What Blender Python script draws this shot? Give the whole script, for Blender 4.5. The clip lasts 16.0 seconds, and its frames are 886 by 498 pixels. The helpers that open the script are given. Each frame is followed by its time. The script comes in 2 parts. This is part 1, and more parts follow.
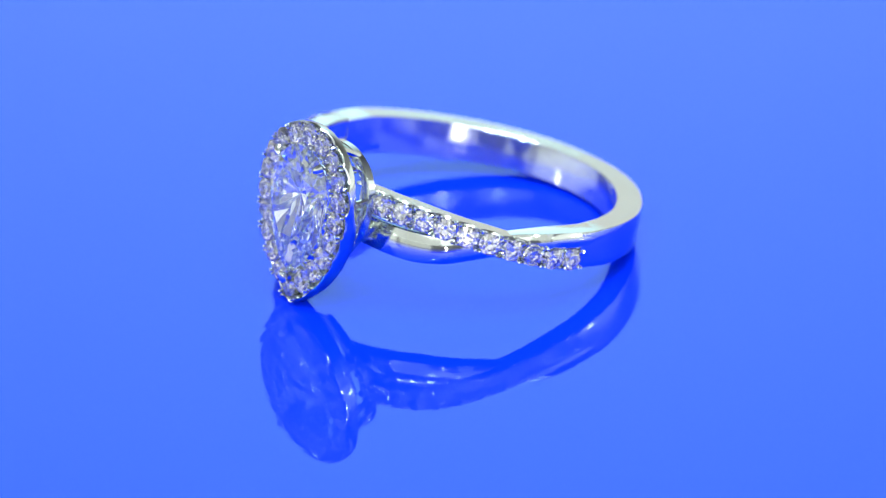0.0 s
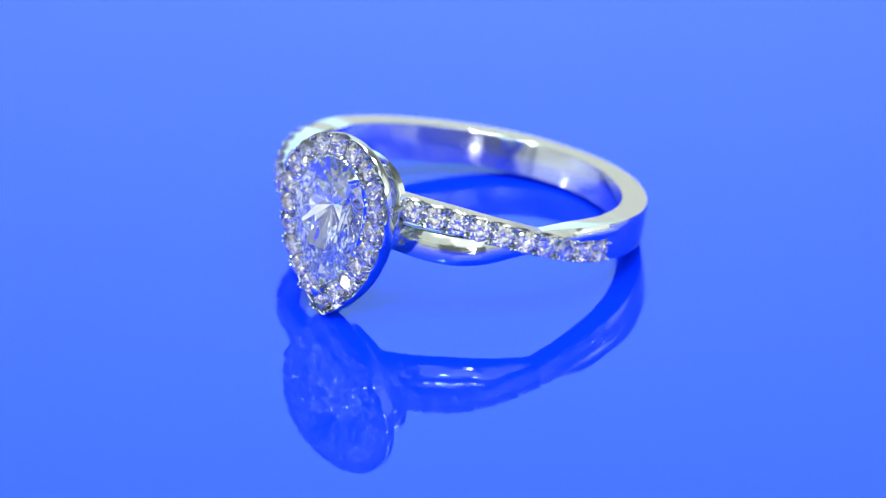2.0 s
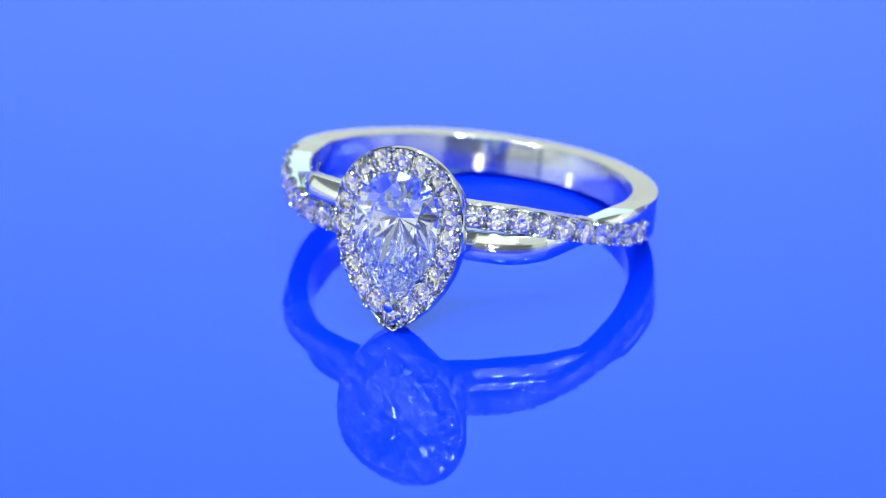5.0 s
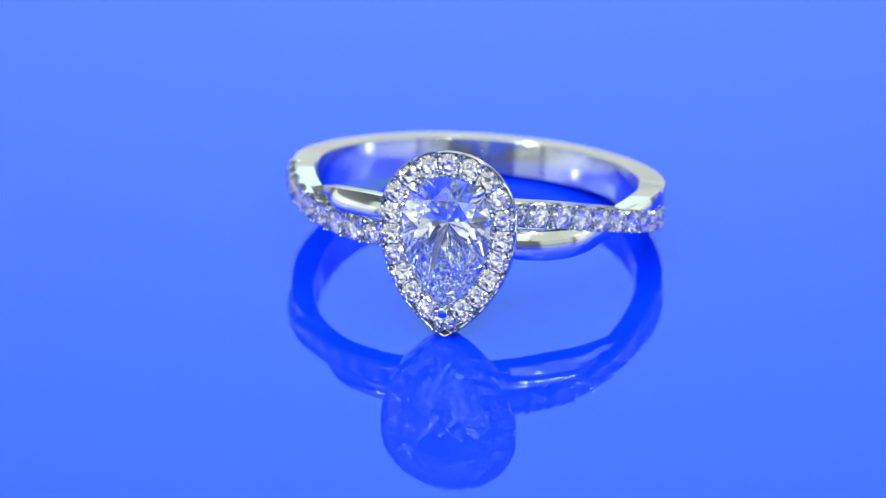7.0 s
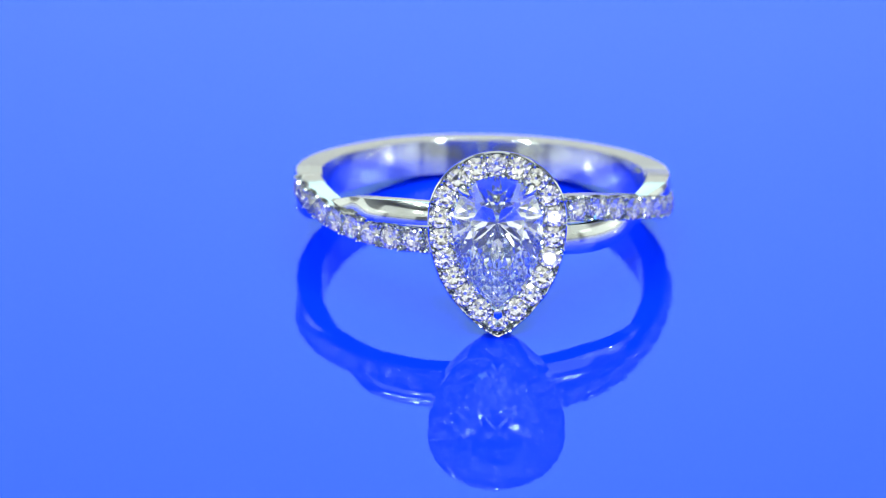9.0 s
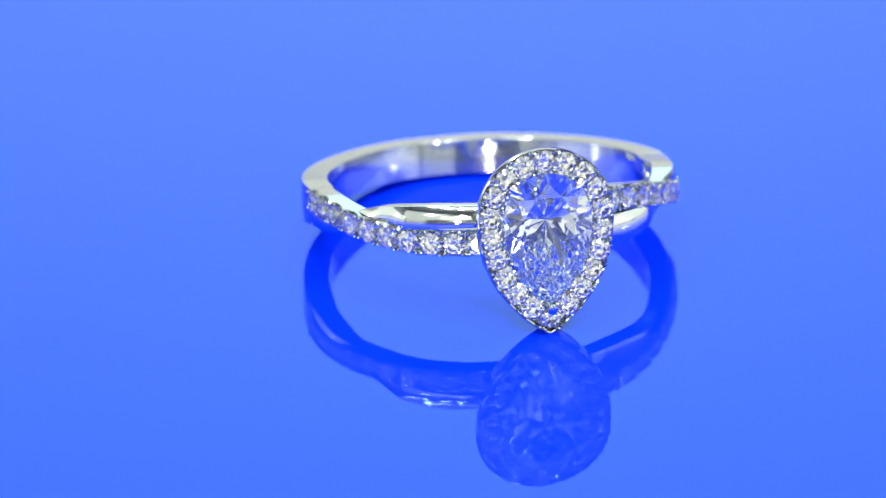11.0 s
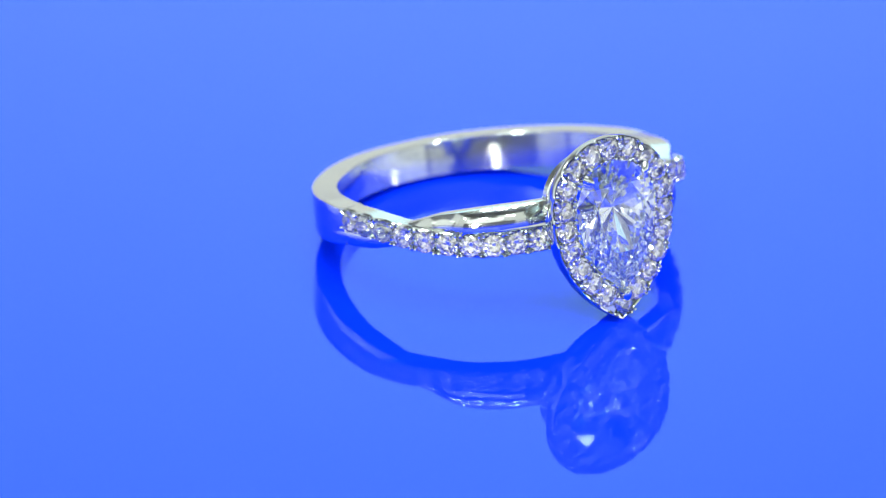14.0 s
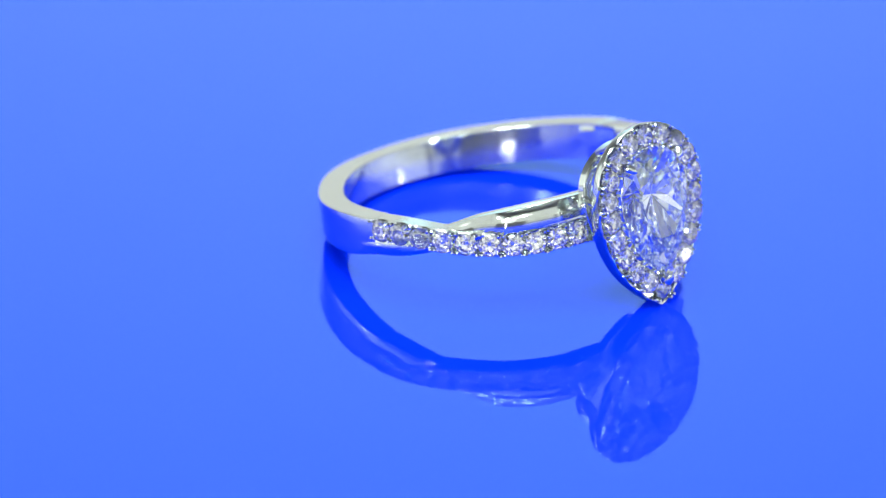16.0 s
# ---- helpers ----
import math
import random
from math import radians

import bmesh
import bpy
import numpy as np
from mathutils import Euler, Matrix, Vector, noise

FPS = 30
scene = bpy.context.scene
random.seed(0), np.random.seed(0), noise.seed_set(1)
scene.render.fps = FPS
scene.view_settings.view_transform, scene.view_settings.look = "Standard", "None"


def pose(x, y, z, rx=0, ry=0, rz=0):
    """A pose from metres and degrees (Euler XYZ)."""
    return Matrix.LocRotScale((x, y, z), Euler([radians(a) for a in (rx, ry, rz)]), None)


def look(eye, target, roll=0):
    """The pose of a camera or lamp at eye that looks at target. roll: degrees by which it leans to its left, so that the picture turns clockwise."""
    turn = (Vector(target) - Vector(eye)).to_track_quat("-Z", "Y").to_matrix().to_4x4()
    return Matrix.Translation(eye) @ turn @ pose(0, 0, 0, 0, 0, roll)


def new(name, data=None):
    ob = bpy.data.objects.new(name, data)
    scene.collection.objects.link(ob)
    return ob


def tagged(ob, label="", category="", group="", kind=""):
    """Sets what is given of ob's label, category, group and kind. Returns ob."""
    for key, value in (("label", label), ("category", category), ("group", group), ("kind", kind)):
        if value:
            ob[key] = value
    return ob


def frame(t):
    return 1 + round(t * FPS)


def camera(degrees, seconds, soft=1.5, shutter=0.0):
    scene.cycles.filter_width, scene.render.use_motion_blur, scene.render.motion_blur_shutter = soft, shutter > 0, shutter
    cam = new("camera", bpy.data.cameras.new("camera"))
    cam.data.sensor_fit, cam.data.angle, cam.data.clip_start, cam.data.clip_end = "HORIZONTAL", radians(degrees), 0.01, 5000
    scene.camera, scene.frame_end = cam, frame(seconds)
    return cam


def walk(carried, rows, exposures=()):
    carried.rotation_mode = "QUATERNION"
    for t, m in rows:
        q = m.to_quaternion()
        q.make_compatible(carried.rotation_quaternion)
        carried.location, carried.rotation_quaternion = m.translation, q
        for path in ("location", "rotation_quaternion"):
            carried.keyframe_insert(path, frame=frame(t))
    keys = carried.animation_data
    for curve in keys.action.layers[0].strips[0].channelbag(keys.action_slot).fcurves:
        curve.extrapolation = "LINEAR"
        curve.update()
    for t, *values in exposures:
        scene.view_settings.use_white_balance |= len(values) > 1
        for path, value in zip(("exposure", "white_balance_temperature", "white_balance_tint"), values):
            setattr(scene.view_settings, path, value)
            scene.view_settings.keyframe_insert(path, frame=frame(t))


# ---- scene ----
MM = 0.00091  # the unit in which the ring is drawn
SPAN = 16.0

# ---- camera: it stands still on its tripod ----
EYE, AIM = (0.000079, -0.276969, 0.127773), (-0.001769, -0.000461, -0.000968)
cam = camera(8.6, SPAN, soft=1.0)
cam.data.dof.use_dof = True
cam.data.dof.focus_distance = 0.2918
cam.data.dof.aperture_fstop = 48
walk(cam, [(0.0, look(EYE, AIM)), (SPAN, look(EYE, AIM))])

# The turn of the ring about the turntable's axis: seconds, degrees. It starts gently and then runs at an even pace.
PACE = 5.9
TURN = [(0.0, -39.9), (0.5, -37.75), (1.0, -35.35), (1.5, -32.8), (2.0, -30.2)] + [(t, -30.2 + PACE * (t - 2)) for t in (3.0, 4.0, 6.0, 8.0, 10.0, 12.0, 14.0, 16.0)]
CENTRE = (0.126, -0.62, 2.93)  # of the band, from the turntable's axis
TILT, YAW, ROLL = 11.97, -7.1, 1.61       # the band leans on its back edge and on the tip of the head

# ---- light: a product tent of cloth darkened to grey, its front grey too, softboxes, an added fill and small lamps ----
world = bpy.data.worlds.new("studio")
world.use_nodes = True
world.node_tree.nodes["Background"].inputs[0].default_value = (0.9, 0.95, 1.0, 1)
world.node_tree.nodes["Background"].inputs[1].default_value = 0.25
scene.world = world
scene.view_settings.exposure = 0.0
# cut stones need long paths of light
scene.cycles.max_bounces = scene.cycles.transmission_bounces = scene.cycles.glossy_bounces = 24


def softbox(name, eye, target, width, height, radiance, colour, disk=False):
    data = bpy.data.lights.new(name, "AREA")
    data.shape = "ELLIPSE" if disk else "RECTANGLE"
    data.size, data.size_y = width, height
    area = width * height * (math.pi / 4 if disk else 1)
    data.energy, data.color = radiance * 4 * area, colour
    ob = new(name, data)
    ob.matrix_world = look(eye, target)
    return ob


softbox("overhead_softbox", (0, 0.12, 0.66), (0, 0.12, 0), 0.70, 0.60, 0.42, (0.94, 1.0, 0.94))
back = softbox("back_softbox", (0, 0.58, 0.30), (0, 0, 0.10), 1.15, 0.34, 0.114, (0.575, 0.915, 1.0))
back.data.spread = radians(60)  # beam narrowed to put a far-to-near gradient into the floor's reflection
softbox("back_low_softbox", (0, 0.58, 0.065), (0, 0, 0.065), 1.15, 0.12, 0.36, (0.97, 1.0, 0.95))
softbox("front_softbox", (-0.36, -0.46, 0.30), (0, 0, 0.05), 0.50, 0.34, 0.58, (0.93, 1.0, 0.92))
softbox("front_softbox", (0.36, -0.46, 0.30), (0, 0, 0.05), 0.50, 0.34, 0.58, (0.93, 1.0, 0.92))
for x in (-0.59, 0.59):
    softbox("side_softbox", (x, -0.06, 0.115), (0, -0.06, 0.10), 0.80, 0.21, 0.66, (0.93, 1.0, 0.94))
for x in (-0.42, 0.42):
    softbox("front_low_softbox", (x, -0.56, 0.085), (0, 0, 0.085), 0.30, 0.15, 0.50, (0.93, 1.0, 0.92))
# fill added in front, only to brighten the stones of the head
softbox("front_middle_fill", (0, -0.57, 0.235), (0, 0, 0.02), 0.36, 0.20, 0.95, (0.94, 1.0, 0.93))
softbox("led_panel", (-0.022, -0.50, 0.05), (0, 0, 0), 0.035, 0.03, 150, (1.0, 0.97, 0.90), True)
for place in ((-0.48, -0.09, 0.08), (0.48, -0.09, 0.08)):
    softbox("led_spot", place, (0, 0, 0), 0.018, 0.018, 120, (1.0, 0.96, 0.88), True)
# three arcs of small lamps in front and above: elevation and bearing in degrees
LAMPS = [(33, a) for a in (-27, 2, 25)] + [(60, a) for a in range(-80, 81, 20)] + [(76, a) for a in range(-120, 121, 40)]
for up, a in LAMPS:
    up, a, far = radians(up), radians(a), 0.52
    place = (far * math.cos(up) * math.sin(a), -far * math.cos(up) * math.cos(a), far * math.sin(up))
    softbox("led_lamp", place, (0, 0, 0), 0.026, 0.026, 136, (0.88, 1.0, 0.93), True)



# ---- materials ----
def node_material(name):
    m = bpy.data.materials.new(name)
    m.use_nodes = True
    return m, m.node_tree.nodes, m.node_tree.links, m.node_tree.nodes["Principled BSDF"]


def acrylic():
    m, n, l, b = node_material("blue_acrylic")
    co = n.new("ShaderNodeTexCoord")
    big = n.new("ShaderNodeTexNoise")
    big.inputs["Scale"].default_value, big.inputs["Detail"].default_value = 9.0, 3.0
    ramp = n.new("ShaderNodeValToRGB")
    ramp.color_ramp.elements[0].color = (0.001, 0.0225, 0.80, 1)
    ramp.color_ramp.elements[1].color = (0.001, 0.0248, 0.84, 1)
    fine = n.new("ShaderNodeTexNoise")
    fine.inputs["Scale"].default_value = 900.0
    rough = n.new("ShaderNodeMapRange")
    rough.inputs["To Min"].default_value, rough.inputs["To Max"].default_value = 0.004, 0.012
    l.new(co.outputs["Object"], big.inputs["Vector"])
    l.new(co.outputs["Object"], fine.inputs["Vector"])
    l.new(big.outputs["Fac"], ramp.inputs["Fac"])
    l.new(ramp.outputs["Color"], b.inputs["Base Color"])
    l.new(fine.outputs["Fac"], rough.inputs["Value"])
    l.new(rough.outputs["Result"], b.inputs["Roughness"])
    b.inputs["IOR"].default_value = 1.49
    b.inputs["Specular Tint"].default_value = (0.08, 1.0, 1.0, 1)
    return m


def white_gold(name, roughness, bump):
    m, n, l, b = node_material(name)
    co = n.new("ShaderNodeTexCoord")
    grain = n.new("ShaderNodeTexNoise")
    grain.inputs["Scale"].default_value, grain.inputs["Detail"].default_value = 2600.0, 4.0
    wear = n.new("ShaderNodeTexNoise")
    wear.inputs["Scale"].default_value, wear.inputs["Detail"].default_value = 320.0, 2.0
    tone = n.new("ShaderNodeValToRGB")
    tone.color_ramp.elements[0].color = (0.69, 0.725, 0.70, 1)
    tone.color_ramp.elements[1].color = (0.755, 0.79, 0.765, 1)
    rough = n.new("ShaderNodeMapRange")
    rough.inputs["To Min"].default_value, rough.inputs["To Max"].default_value = roughness * 0.7, roughness * 1.4
    relief = n.new("ShaderNodeBump")
    relief.inputs["Strength"].default_value, relief.inputs["Distance"].default_value = bump, 0.00002
    l.new(co.outputs["Object"], grain.inputs["Vector"])
    l.new(co.outputs["Object"], wear.inputs["Vector"])
    l.new(wear.outputs["Fac"], tone.inputs["Fac"])
    l.new(tone.outputs["Color"], b.inputs["Base Color"])
    l.new(grain.outputs["Fac"], rough.inputs["Value"])
    l.new(rough.outputs["Result"], b.inputs["Roughness"])
    l.new(wear.outputs["Fac"], relief.inputs["Height"])
    l.new(relief.outputs["Normal"], b.inputs["Normal"])
    b.inputs["Metallic"].default_value = 1.0
    return m


def diamond(name, tint):
    m, n, l, b = node_material(name)
    n.remove(b)
    glass = n.new("ShaderNodeBsdfGlass")
    glass.inputs["IOR"].default_value = 2.417
    glass.inputs["Roughness"].default_value = 0.0
    info = n.new("ShaderNodeObjectInfo")
    ramp = n.new("ShaderNodeValToRGB")
    ramp.color_ramp.elements[0].color = (*tint, 1)
    ramp.color_ramp.elements[1].color = (*[0.5 + 0.5 * c for c in tint], 1)
    l.new(info.outputs["Random"], ramp.inputs["Fac"])
    l.new(ramp.outputs["Color"], glass.inputs["Color"])
    l.new(glass.outputs["BSDF"], n["Material Output"].inputs["Surface"])
    return m


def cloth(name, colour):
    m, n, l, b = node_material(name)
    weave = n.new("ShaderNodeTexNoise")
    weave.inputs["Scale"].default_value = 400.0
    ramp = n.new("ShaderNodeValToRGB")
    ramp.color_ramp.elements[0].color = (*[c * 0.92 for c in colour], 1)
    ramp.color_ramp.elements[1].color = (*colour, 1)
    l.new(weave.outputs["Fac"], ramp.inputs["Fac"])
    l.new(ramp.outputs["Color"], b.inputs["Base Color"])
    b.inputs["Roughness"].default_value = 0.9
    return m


ACRYLIC = acrylic()
GOLD = white_gold("polished_white_gold", 0.10, 0.06)
GOLD_SATIN = white_gold("satin_white_gold", 0.13, 0.05)
GOLD_CUT = white_gold("cut_white_gold", 0.10, 0.15)
CLEAR = diamond("clear_diamond", (0.985, 1.0, 0.99))
MELEE = diamond("melee_diamond", (0.988, 0.984, 0.968))
# tent cloth darkened from white, so metal and stones mirror shaded areas
TENT = cloth("darkened_tent_cloth", (0.36, 0.355, 0.33))
WHITE = cloth("white_cloth", (0.78, 0.78, 0.74))
ROOM = cloth("grey_room", (0.16, 0.158, 0.145))


# ---- building helpers ----
def mesh_of(name, bm, material, smooth=0.0):
    bmesh.ops.recalc_face_normals(bm, faces=bm.faces)
    data = bpy.data.meshes.new(name)
    bm.to_mesh(data)
    bm.free()
    data.materials.append(material)
    if smooth:
        data.polygons.foreach_set("use_smooth", [True] * len(data.polygons))
        data.set_sharp_from_angle(angle=radians(smooth))
    return data


def put(name, data, parent=None, m=None, label=""):
    ob = new(name, data)
    ob.parent = parent
    if m is not None:
        ob.matrix_basis = m
    return tagged(ob, label) if label else ob


def part(name, bm, material, parent, label="", smooth=35.0, m=None):
    return put(name, mesh_of(name, bm, material, smooth), parent, m, label)


def skin(bm, rings, closed=False):
    """Joins rows of places (mm) into a tube; open ends get caps."""
    rows = [[bm.verts.new([c * MM for c in v]) for v in ring] for ring in rings]
    k = len(rows[0])
    for a, b in zip(rows, rows[1:] + (rows[:1] if closed else [])):
        for i in range(k):
            bm.faces.new((a[i], a[(i + 1) % k], b[(i + 1) % k], b[i]))
    if not closed:
        bm.faces.new(rows[0])
        bm.faces.new(rows[-1][::-1])
    return bm


def tube(bm, path, radii, sides=8):
    """A round tube along places (mm)."""
    rings = []
    for i, v in enumerate(path):
        a, b = Vector(path[max(i - 1, 0)]), Vector(path[min(i + 1, len(path) - 1)])
        q = (b - a).to_track_quat("Z", "Y")
        rings.append([Vector(v) + q @ Vector((radii[i] * math.cos(s), radii[i] * math.sin(s), 0))
                      for s in (2 * math.pi * j / sides for j in range(sides))])
    return skin(bm, rings)


def ease(points, x):
    """A smooth curve through (x, value) points."""
    xs = [a for a, _ in points]
    if x <= xs[0]:
        return points[0][1]
    for (x0, y0), (x1, y1) in zip(points, points[1:]):
        if x <= x1:
            s = (x - x0) / (x1 - x0)
            return y0 + (y1 - y0) * s * s * (3 - 2 * s)
    return points[-1][1]


def spline(points, x):
    """Catmull-Rom through (x, value) points."""
    n = len(points)
    if x <= points[0][0]:
        return points[0][1]
    if x >= points[-1][0]:
        return points[-1][1]
    i = max(j for j in range(n - 1) if points[j][0] <= x)

    def slope(j):
        a, b = points[max(j - 1, 0)], points[min(j + 1, n - 1)]
        return (b[1] - a[1]) / (b[0] - a[0])
    (x0, y0), (x1, y1) = points[i], points[i + 1]
    h = x1 - x0
    s = (x - x0) / h
    return ((2 * s ** 3 - 3 * s ** 2 + 1) * y0 + (s ** 3 - 2 * s ** 2 + s) * h * slope(i)
            + (3 * s ** 2 - 2 * s ** 3) * y1 + (s ** 3 - s ** 2) * h * slope(i + 1))


def around(phi, r, z):
    """A place on the band: degrees from the head, distance from the axis, height along it."""
    return (r * math.sin(radians(phi)), -r * math.cos(radians(phi)), z)


# ---- setting ----
def slab(name, size, m, material, label):
    bm = bmesh.new()
    bmesh.ops.create_cube(bm, size=1.0)
    bmesh.ops.scale(bm, vec=size, verts=bm.verts)
    ob = new(name, mesh_of(name, bm, material))
    ob.matrix_basis = m
    return tagged(ob, label, kind="structure")


def acrylic_sheet():
    bm = bmesh.new()
    bmesh.ops.create_cube(bm, size=1.0)
    bmesh.ops.scale(bm, vec=(0.60, 0.80, 0.005), verts=bm.verts)
    bmesh.ops.translate(bm, vec=(0, -0.02, -0.0025), verts=bm.verts)
    ob = new("floor", mesh_of("floor", bm, ACRYLIC))
    tagged(ob, "glossy cobalt blue acrylic sheet with mirror polish", "surface", kind="structure")


acrylic_sheet()
slab("ground", (1.26, 1.30, 0.01), pose(0, 0, -0.0105), WHITE, "white cloth base of the product tent")
slab("wall_west", (0.01, 1.3, 0.8), pose(-0.62, 0.0, 0.40), TENT, "cloth wall of the product tent, darkened to grey for dark reflections")
slab("wall_east", (0.01, 1.3, 0.8), pose(0.62, 0.0, 0.40), TENT, "cloth wall of the product tent, darkened to grey for dark reflections")
slab("wall_north", (1.24, 0.01, 0.8), pose(0, 0.64, 0.40), TENT, "cloth back wall of the product tent, darkened to grey for dark reflections")
slab("wall_south", (1.24, 0.01, 0.8), pose(0, -0.64, 0.40), ROOM, "dark grey cloth front of the product tent")
slab("ceiling", (1.25, 1.29, 0.01), pose(0, 0, 0.81), TENT, "cloth roof of the product tent, darkened to grey for dark reflections")


# ---- gems ----
def brilliant(outline, table, crown, girdle, pavilion, keel=(0.0, 0.0)):
    """A cut stone in mm: outline(angle in turns) gives its edge; the table faces up."""
    bm = bmesh.new()

    def v(p, s, z, c=(0.0, 0.0)):
        return bm.verts.new(((c[0] + (p[0] - c[0]) * s) * MM, (c[1] + (p[1] - c[1]) * s) * MM, z * MM))
    n = 8
    tops = [v(outline(k / n), table, crown) for k in range(n)]
    mids = [v(outline((k + 0.5) / n), (table + 1) / 2 * 1.03, crown * 0.52) for k in range(n)]
    edge = [v(outline(k / (2 * n)), 1.0, girdle / 2) for k in range(2 * n)]
    under = [v(outline(k / (2 * n)), 1.0, -girdle / 2) for k in range(2 * n)]
    lows = [v(outline((k + 0.5) / n), 0.30, -girdle / 2 - pavilion * 0.72, keel) for k in range(n)]
    culet = v(keel, 1.0, -girdle / 2 - pavilion)
    f = bm.faces.new
    f(tops)
    for k in range(n):
        j, e = (k + 1) % n, 2 * k
        f((tops[k], mids[k], tops[j]))
        f((tops[k], mids[k - 1], edge[e]))
        f((tops[k], edge[e], mids[k]))
        f((mids[k], edge[e], edge[e + 1]))
        f((mids[k], edge[e + 1], edge[(e + 2) % (2 * n)]))
        f((lows[k], under[e], under[e + 1]))
        f((lows[k], under[e + 1], under[(e + 2) % (2 * n)]))
        f((culet, lows[k - 1], under[e]))
        f((culet, under[e], lows[k]))
    for e in range(2 * n):
        d = (e + 1) % (2 * n)
        f((edge[e], edge[d], under[d], under[e]))
    return bm


def pear(a, b, c):
    """A pear outline: half width, height above and below the widest line (mm)."""
    def at(turn):
        turn %= 1.0
        if turn <= 0.5:
            s = turn * 2 * math.pi
            return (a * math.cos(s), b * math.sin(s))
        s = (turn - 0.5) / 0.25
        side = -1 if s <= 1 else 1
        d = s if s <= 1 else 2 - s
        d = d ** 0.9
        return (side * a * (max(0.0, 1 - d ** 2.4)) ** 0.85, -c * d)
    return at


def even_steps(at, count, start=0.75):
    """Places at equal distances along an outline, with the way along it."""
    m = 1600
    pts = [Vector(at(start + i / m)) for i in range(m + 1)]
    run = [0.0]
    for p, q in zip(pts, pts[1:]):
        run.append(run[-1] + (q - p).length)
    out, j = [], 0
    for k in range(count):
        goal = run[-1] * k / count
        while run[j + 1] < goal:
            j += 1
        s = (goal - run[j]) / (run[j + 1] - run[j])
        p = pts[j].lerp(pts[j + 1], s)
        way = (pts[(j + 8) % m] - pts[(j - 8) % m]).normalized()
        out.append((p, way))
    return out


ROUND = mesh_of("round_diamond", brilliant(lambda s: (0.63 * math.cos(2 * math.pi * s), 0.63 * math.sin(2 * math.pi * s)),
                                           0.56, 0.20, 0.03, 0.53), MELEE)


def bead_mesh(seed):
    """A grain of metal raised with a graver, with a burnished flat on top."""
    rng = random.Random(seed)
    bm = bmesh.new()
    bmesh.ops.create_icosphere(bm, subdivisions=2, radius=0.13 * MM)
    for v in bm.verts:
        v.co *= rng.uniform(0.95, 1.06)
        v.co.z = min(v.co.z * 1.5, 0.14 * MM)
    return mesh_of("bead", bm, GOLD)


def claw_mesh(seed):
    """A small claw that stands at the rim between two stones, leaning inward over them, its top filed flat."""
    rng = random.Random(seed)
    bm = bmesh.new()
    tube(bm, [(0, 0.03, -0.40), (0, 0.01, -0.2), (0, 0.0, 0.02), (0, 0.03, 0.12), (0, 0.05, 0.17)],
         [0.085, 0.085, 0.09, 0.085, 0.06], 7)
    for v in bm.verts:
        if v.co.z < 0.15 * MM:
            v.co += Vector([rng.uniform(-0.015, 0.015) * MM for _ in range(3)])
    return mesh_of("claw", bm, GOLD)


def askew(reach=8):
    return pose(0, 0, 0, random.gauss(0, reach), random.gauss(0, reach))


BEADS, CLAWS = [bead_mesh(k) for k in range(5)], [claw_mesh(k) for k in range(5)]

# ---- the ring ----
ring = new("ring")
tagged(ring, "white gold engagement ring with a pear diamond halo and twisted shank", "ring")

OUTER = [(0, 10.65), (14, 10.8), (25, 11.05), (40, 11.22), (60, 11.1), (80, 10.76), (95, 10.40), (112, 10.0), (135, 9.58), (180, 9.4)]
WIDTH = [(60, 2.3), (90, 2.2), (135, 2.15), (180, 2.05)]


def band():
    rings = []
    for i in range(199):
        phi = 81 + i
        side = min(phi, 360 - phi)
        ro, h = spline(OUTER, side) - ease([(81, 0.09), (93, 0.0)], side), spline(WIDTH, side) / 2 * ease([(81, 0.91), (93, 1.0)], side)
        ro -= ease([(100, 0.0), (132, 0.10), (168, 0.0)], side) if phi > 180 else 0.0
        ri = ro - 1.50
        out = [(ro - 0.015, h * 0.985), (ro, h * 0.95), (ro + 0.025, h * 0.6), (ro + 0.035, 0.0)]
        hollow = [(ri + 0.05, h - 0.045), (ri + 0.03, h - 0.075), (ri + 0.024, h * 0.78), (ri + 0.012, h * 0.5), (ri + 0.003, h * 0.2), (ri, 0.0)]
        prof = [(ro - 0.04, h)] + out + [(r, -z) for r, z in out[-2::-1]] + [(ro - 0.04, -h)]
        prof += [(r, -z) for r, z in hollow] + hollow[-2::-1]
        drop = ease([(81, 0.03), (96, 0.15), (120, 0.12), (150, 0.0)], side) if phi > 180 else 0.0  # one shoulder is taller below
        prof = [(r, z - drop if z < -0.5 * h else z) for r, z in prof]
        rings.append([around(phi, r, z) for r, z in prof])
    part("band", skin(bmesh.new(), rings), GOLD_SATIN, ring, "polished plain white gold band", 24)


PAVE = [(8, 0.86), (18, 0.86), (32, 0.76), (46, 0.40), (61, -0.08), (73, -0.42), (82, -0.52)]
# the two sides of the twist are not quite alike: middle line and half height of the smooth strand on each
PLAIN = {1: [(8, -0.78), (18, -0.86), (32, -0.84), (46, -0.42), (57, 0.10), (69, 0.46), (83, 0.53), (97, 0.50)],
         -1: [(8, -0.56), (18, -0.58), (32, -0.56), (46, -0.34), (57, 0.10), (69, 0.46), (83, 0.53), (97, 0.50)]}
TALL = {1: [(12, 0.80), (30, 0.84), (46, 0.68), (60, 0.58), (80, 0.53), (97, 0.50)],
        -1: [(12, 0.58), (30, 0.64), (46, 0.64), (60, 0.58), (80, 0.53), (97, 0.50)]}
DEEP = [(10, 1.15), (34, 1.22), (56, 1.50), (97, 1.50)]
FIRST, LAST, COUNT = 14.5, 81.5, 10


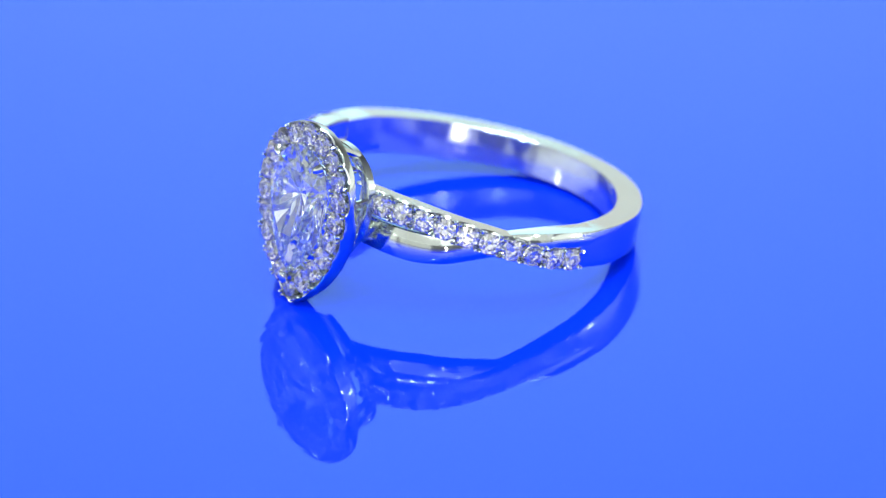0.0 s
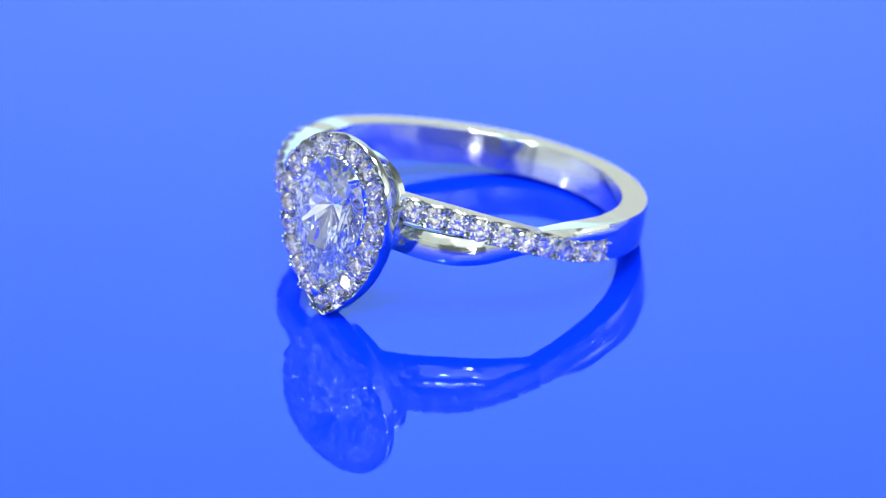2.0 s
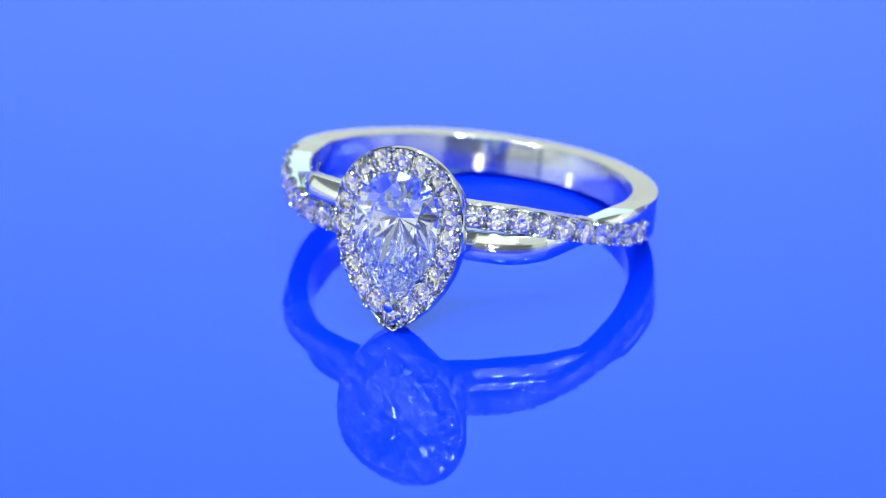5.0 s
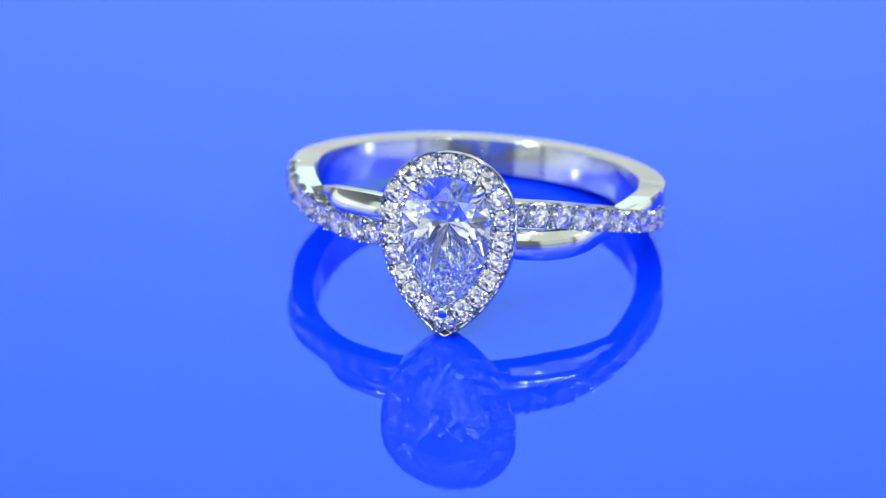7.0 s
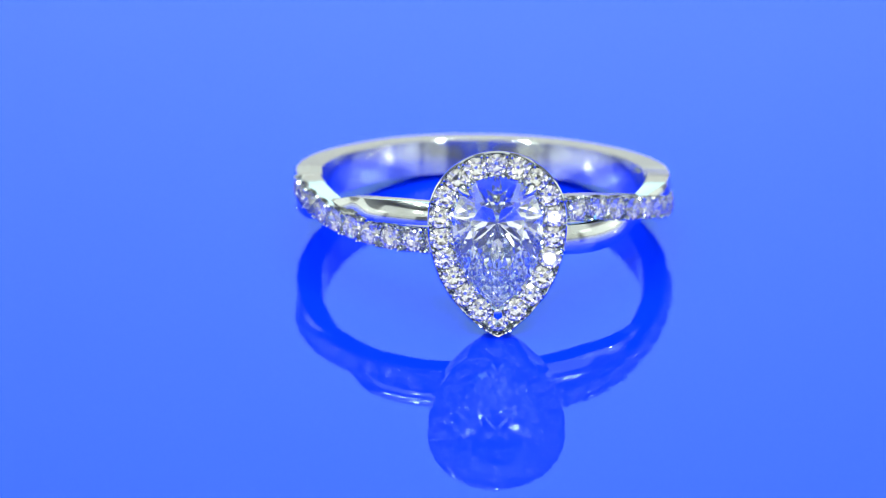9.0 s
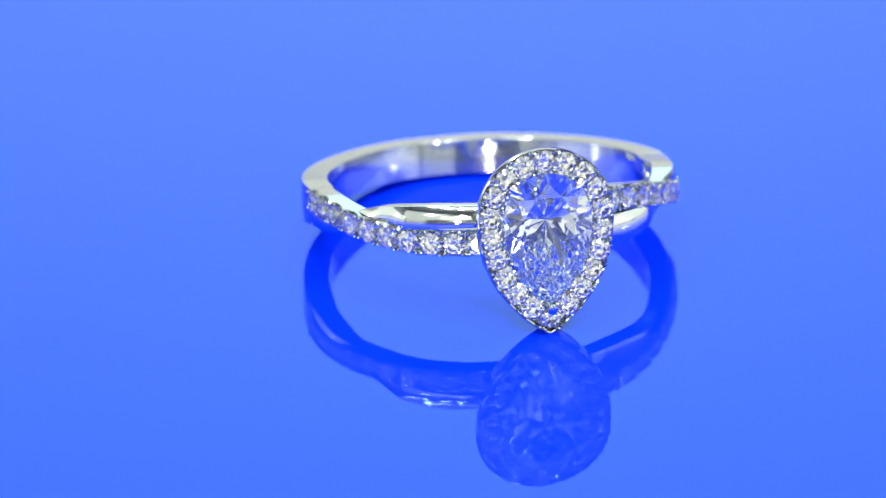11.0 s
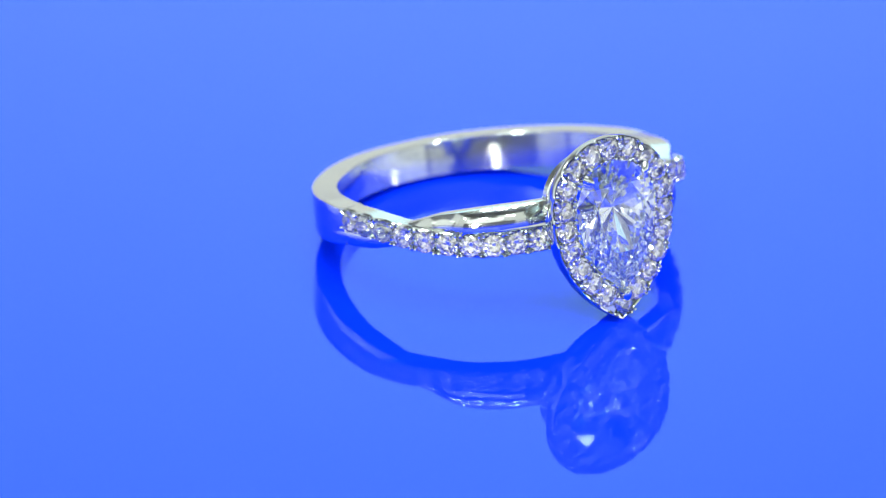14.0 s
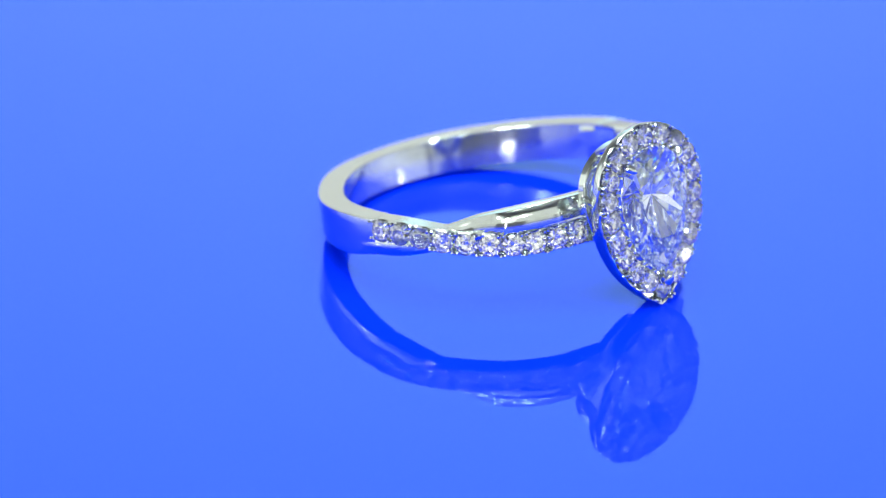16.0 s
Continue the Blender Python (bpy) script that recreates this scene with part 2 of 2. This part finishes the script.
def paved(turn):
    """The middle line of the strand with the stones; on one side it lies a little lower past the crossing."""
    return lambda phi: spline(PAVE, phi) + (ease([(20, 0.06), (50, 0.20), (82, 0.12)], phi) if turn < 0 else 0.0)


def plain_strand(turn):
    """The smooth strand; turn 1: on the side of positive x, -1: on the other, upside down."""
    rings = []
    for i in range(94):
        phi = 4 + i
        ro = spline(OUTER, phi) - 0.12 + ease([(38, 0.0), (50, -0.46), (56, -0.42), (71, 0.04), (88, 0.08), (97, -0.10)], phi)
        ri, h, z = spline(OUTER, phi) - ease(DEEP, phi), spline(TALL[turn], phi), spline(PLAIN[turn], phi)
        lean = ease([(25, 0.14), (60, 0.0)], phi) if turn < 0 else 0.0  # its face looks up a little
        prof = [(ri + 0.10, h), (ro - 0.20, h)] + [(ro + 0.02 - 0.16 * d * d + lean * d, h * d) for d in (0.97, 0.8, 0.6, 0.4, 0.2, 0.0, -0.2, -0.4, -0.6, -0.8, -0.97)] + [
                (ro - 0.20 - lean, -h), (ri + 0.10, -h), (ri + 0.02, -h + 0.10), (ri, 0.0), (ri + 0.02, h - 0.10)]
        rings.append([around(turn * phi, r, turn * (z + d)) for r, d in prof])
    part("plain_strand", skin(bmesh.new(), rings), GOLD, ring, "polished plain strand of the twisted shank", 40)


def pave_strand(turn):
    rings, fine, line = [], 12, paved(turn)
    step = (LAST - FIRST) / COUNT
    for i in range(-15, COUNT * fine + 1):
        phi = FIRST + step * i / fine
        top = spline(OUTER, phi)
        ro, ri, h, z = top - 0.06, top - ease(DEEP, phi), ease([(20, 0.72), (60, 0.67), (83, 0.59)], phi), line(phi)
        dip = 0.26 * abs(math.sin(math.pi * i / fine)) ** 0.7
        prof = [(ri + 0.10, h), (ro - 0.10 - dip, h), (ro - 0.02 - dip, h - 0.05), (ro - 0.20, h - 0.13), (ro - 0.70, h - 0.22), (ro - 0.70, -h + 0.22), (ro - 0.20, -h + 0.13),
                (ro - 0.02 - dip, -h + 0.05), (ro - 0.10 - dip, -h), (ri + 0.10, -h), (ri, -h + 0.10), (ri, h - 0.10)]
        rings.append([around(turn * phi, r, turn * (z + d)) for r, d in prof])
    strand = part("pave_strand", skin(bmesh.new(), rings), GOLD_CUT, ring, "white gold strand set with small round diamonds", 30)

    def stand(phi, r, z):
        """A pose on the strand: its z points out of the ring, its y along the ring's axis."""
        return Matrix.Translation([c * MM for c in around(turn * phi, r, turn * z)]) @ pose(0, 0, 0, 0, 0, turn * phi) @ pose(0, 0, 0, 90)
    for k in range(COUNT):
        phi = FIRST + step * (k + 0.5)
        m = stand(phi, spline(OUTER, phi) - 0.06, line(phi)) @ pose(0, 0, 0, random.uniform(-4, 4), random.uniform(-4, 4), random.uniform(0, 45))
        put("round_diamond", ROUND, strand, m)
    for k in range(COUNT + 1):
        phi = FIRST + step * k
        h = ease([(20, 0.72), (60, 0.67), (83, 0.59)], phi)
        for side in (-1, 1):
            for off in (-0.7, 0.7):
                m = stand(phi + off, spline(OUTER, phi) - 0.10, line(phi) + turn * side * (h - 0.12))
                put("claw", random.choice(CLAWS), strand, m @ pose(0, 0, 0, 0, 0, 0 if side < 0 else 180) @ askew())
    return strand


band()
for turn in (1, -1):
    plain_strand(turn)
    pave_strand(turn)

# ---- the head: its own space has x across, y up along the pear, z out of its face ----
HEAD = pose(-0.137 * MM, -13.2 * MM, 1.02 * MM, 0, -0.69, -1.8) @ pose(0, 0, 0, 94.7) @ pose(0, 0, 0, -3.38, -1.82, 0.73)
A, B, C = 3.80, 3.71, 6.78
RIM = pear(A, B, C)


def inset(p, way, d):
    """A place d mm inside the outline."""
    return Vector((p.x - way.y * d, p.y + way.x * d))


def halo():
    n, fine = 20, 10
    rings = []
    for i, (p, way) in enumerate(even_steps(RIM, n * fine)):
        dip = 0.17 * abs(math.cos(math.pi * i / fine)) ** 0.7
        wall = ease([(-2.5, 1.2), (1.0, 0.72)], p.y)  # deeper towards the point
        prof = [(0.34, -wall - 0.12), (0.06, -wall), (0.0, -wall + 0.2), (0.0, -0.16 - dip), (0.06, -0.08 - dip), (0.14, -0.26), (0.22, -0.82), (1.16, -0.82), (1.24, -0.25), (1.30, -0.12), (1.36, -0.5), (1.28, -wall - 0.10)]
        rings.append([(*inset(p, way, d), z) for d, z in prof])
    body = part("halo", skin(bmesh.new(), rings, True), GOLD_CUT, ring, "pear shaped halo set with small round diamonds", 30, HEAD)
    row = pear(A - 0.70, B - 0.70, C - 1.02)
    steps = even_steps(row, n)
    for k, (p, way) in enumerate(steps):
        size = 1.04 if k else 0.9
        m = pose(p.x * MM, p.y * MM, 0.0, random.uniform(-4, 4), random.uniform(-4, 4), random.uniform(0, 45)) @ Matrix.Scale(size, 4)
        put("round_diamond", ROUND, body, m)
    for i, (p, way) in enumerate(even_steps(RIM, n * 2)):
        if i % 2:
            for off in (-0.13, 0.13):
                w = inset(p, way, 0.13) + way * off
                spin = math.degrees(math.atan2(way.y, way.x))
                put("claw", random.choice(CLAWS), body, pose(w.x * MM, w.y * MM, -0.05 * MM, 0, 0, spin) @ askew())
    for i, (p, way) in enumerate(even_steps(pear(A - 1.30, B - 1.30, C - 1.88), n * 2)):
        if i % 2:
            for off in (-0.15, 0.15):
                w = p + way * off
                put("bead", random.choice(BEADS), body, pose(w.x * MM, w.y * MM, random.uniform(-0.03, 0.05) * MM, 0, 0, random.uniform(0, 90)) @ askew())
    return body


def gallery():
    rings = []
    for p, way in even_steps(pear(2.95, 2.5, 4.7), 90):
        prof = [(0.0, -2.35), (0.0, -2.75), (0.12, -2.85), (0.5, -2.85), (0.6, -2.7), (0.6, -2.4), (0.5, -2.25), (0.12, -2.25)]
        rings.append([(*inset(p, way, d), z) for d, z in prof])
    rail = part("gallery", skin(bmesh.new(), rings, True), GOLD, ring, "polished gallery rail under the halo", 40, HEAD)
    low = even_steps(pear(2.75, 2.3, 4.4), 7)
    high = even_steps(pear(3.1, 3.15, 5.9), 7)
    for (p, _), (q, _) in zip(low, high):
        part("strut", tube(bmesh.new(), [(p.x, p.y, -2.5), (p.x * 0.5 + q.x * 0.5, p.y * 0.5 + q.y * 0.5, -1.7), (q.x, q.y, -0.7)],
                           [0.26, 0.22, 0.26], 10), GOLD, rail)


def pear_stone(a, b, c):
    """A pear brilliant with a keel: crown of stars and kites, two rows of facets below."""
    bm, at, n = bmesh.new(), pear(a, b, c), 8

    def deep(y):
        return 0.05 + 0.90 * a * (1 - (max(0.0, -y) / c) ** 2.4) ** 0.85

    def v(x, y, z):
        return bm.verts.new((x * MM, y * MM, z * MM))
    rim = [p for p, _ in even_steps(at, 2 * n)]
    rim = rim[1:] + rim[:1]  # the point lies between two main facets
    heart = Vector((0.0, -0.25))
    edge = [v(p.x, p.y, 0.03) for p in rim]
    under = [v(p.x, p.y, -0.03) for p in rim]
    tops, mids, lows, keel = [], [], [], []
    for k in range(n):
        p, q = rim[2 * k], rim[2 * k + 1]
        s = heart + (p - heart) * 0.60
        tops.append(v(s.x, s.y, 0.64))
        s = heart + (q - heart) * 0.83
        mids.append(v(s.x, s.y, 0.33))
        ky = -0.28
        drop = deep(ky)
        keel.append((0.0, ky, -0.03 - drop))
        my = -0.28
        drop = deep(my)
        lows.append(v(q.x * 0.38, q.y * 0.38 + my * 0.62, -0.03 - drop * 0.66))
    spots = {}
    for k, w in enumerate(keel):
        key = round(w[1], 2)
        if key not in spots:
            spots[key] = v(*w)
        keel[k] = spots[key]
    f = bm.faces.new
    f(tops)
    for k in range(n):
        j, e = (k + 1) % n, 2 * k
        d = (e + 2) % (2 * n)
        f((tops[k], mids[k], tops[j]))
        f((tops[k], mids[k - 1], edge[e]))
        f((tops[k], edge[e], mids[k]))
        f((mids[k], edge[e], edge[e + 1]))
        f((mids[k], edge[e + 1], edge[d]))
        f((lows[k], under[e], under[e + 1]))
        f((lows[k], under[e + 1], under[d]))
        f((keel[k], lows[k - 1], under[e]))
        f((keel[k], under[e], lows[k]))
        if keel[k] is not keel[j]:
            f((lows[k], keel[j], keel[k]))
        for g, h in ((e, e + 1), (e + 1, d)):
            f((edge[g], edge[h], under[h], under[g]))
    return bm


def centre_stone():
    bm = pear_stone(2.47, 2.43, 4.92)
    put("pear_diamond", mesh_of("pear_diamond", bm, CLEAR), ring, HEAD @ pose(0, 0, 0.22 * MM), "large clear faceted pear cut diamond")
    edge = pear(2.66, 2.52, 5.25)
    for name, turn in (("prong", 0.125), ("prong", 0.375), ("prong", 0.75)):
        p = Vector(edge(turn))
        u = p.normalized()
        path = [u * (p.length - 0.75), u * (p.length - 0.2), u * (p.length + 0.02), u * (p.length - 0.02), u * (p.length - 0.22), u * (p.length - 0.42)]
        z = [-2.4, -1.0, 0.1, 0.48, 0.66, 0.70]
        part(name, tube(bmesh.new(), [(v.x, v.y, h) for v, h in zip(path, z)], [0.22, 0.22, 0.25, 0.27, 0.24, 0.12], 12),
             GOLD, ring, "rounded polished claw over the stone", 60, HEAD)


halo()
gallery()
centre_stone()


# ---- what moves ----
def motions():
    rows = []
    for t, turn in TURN:
        seat = pose(*[c * MM for c in CENTRE], -TILT, ROLL, YAW)
        rows.append((t, pose(0, 0, 0, 0, 0, turn) @ seat))
    walk(ring, rows)


motions()
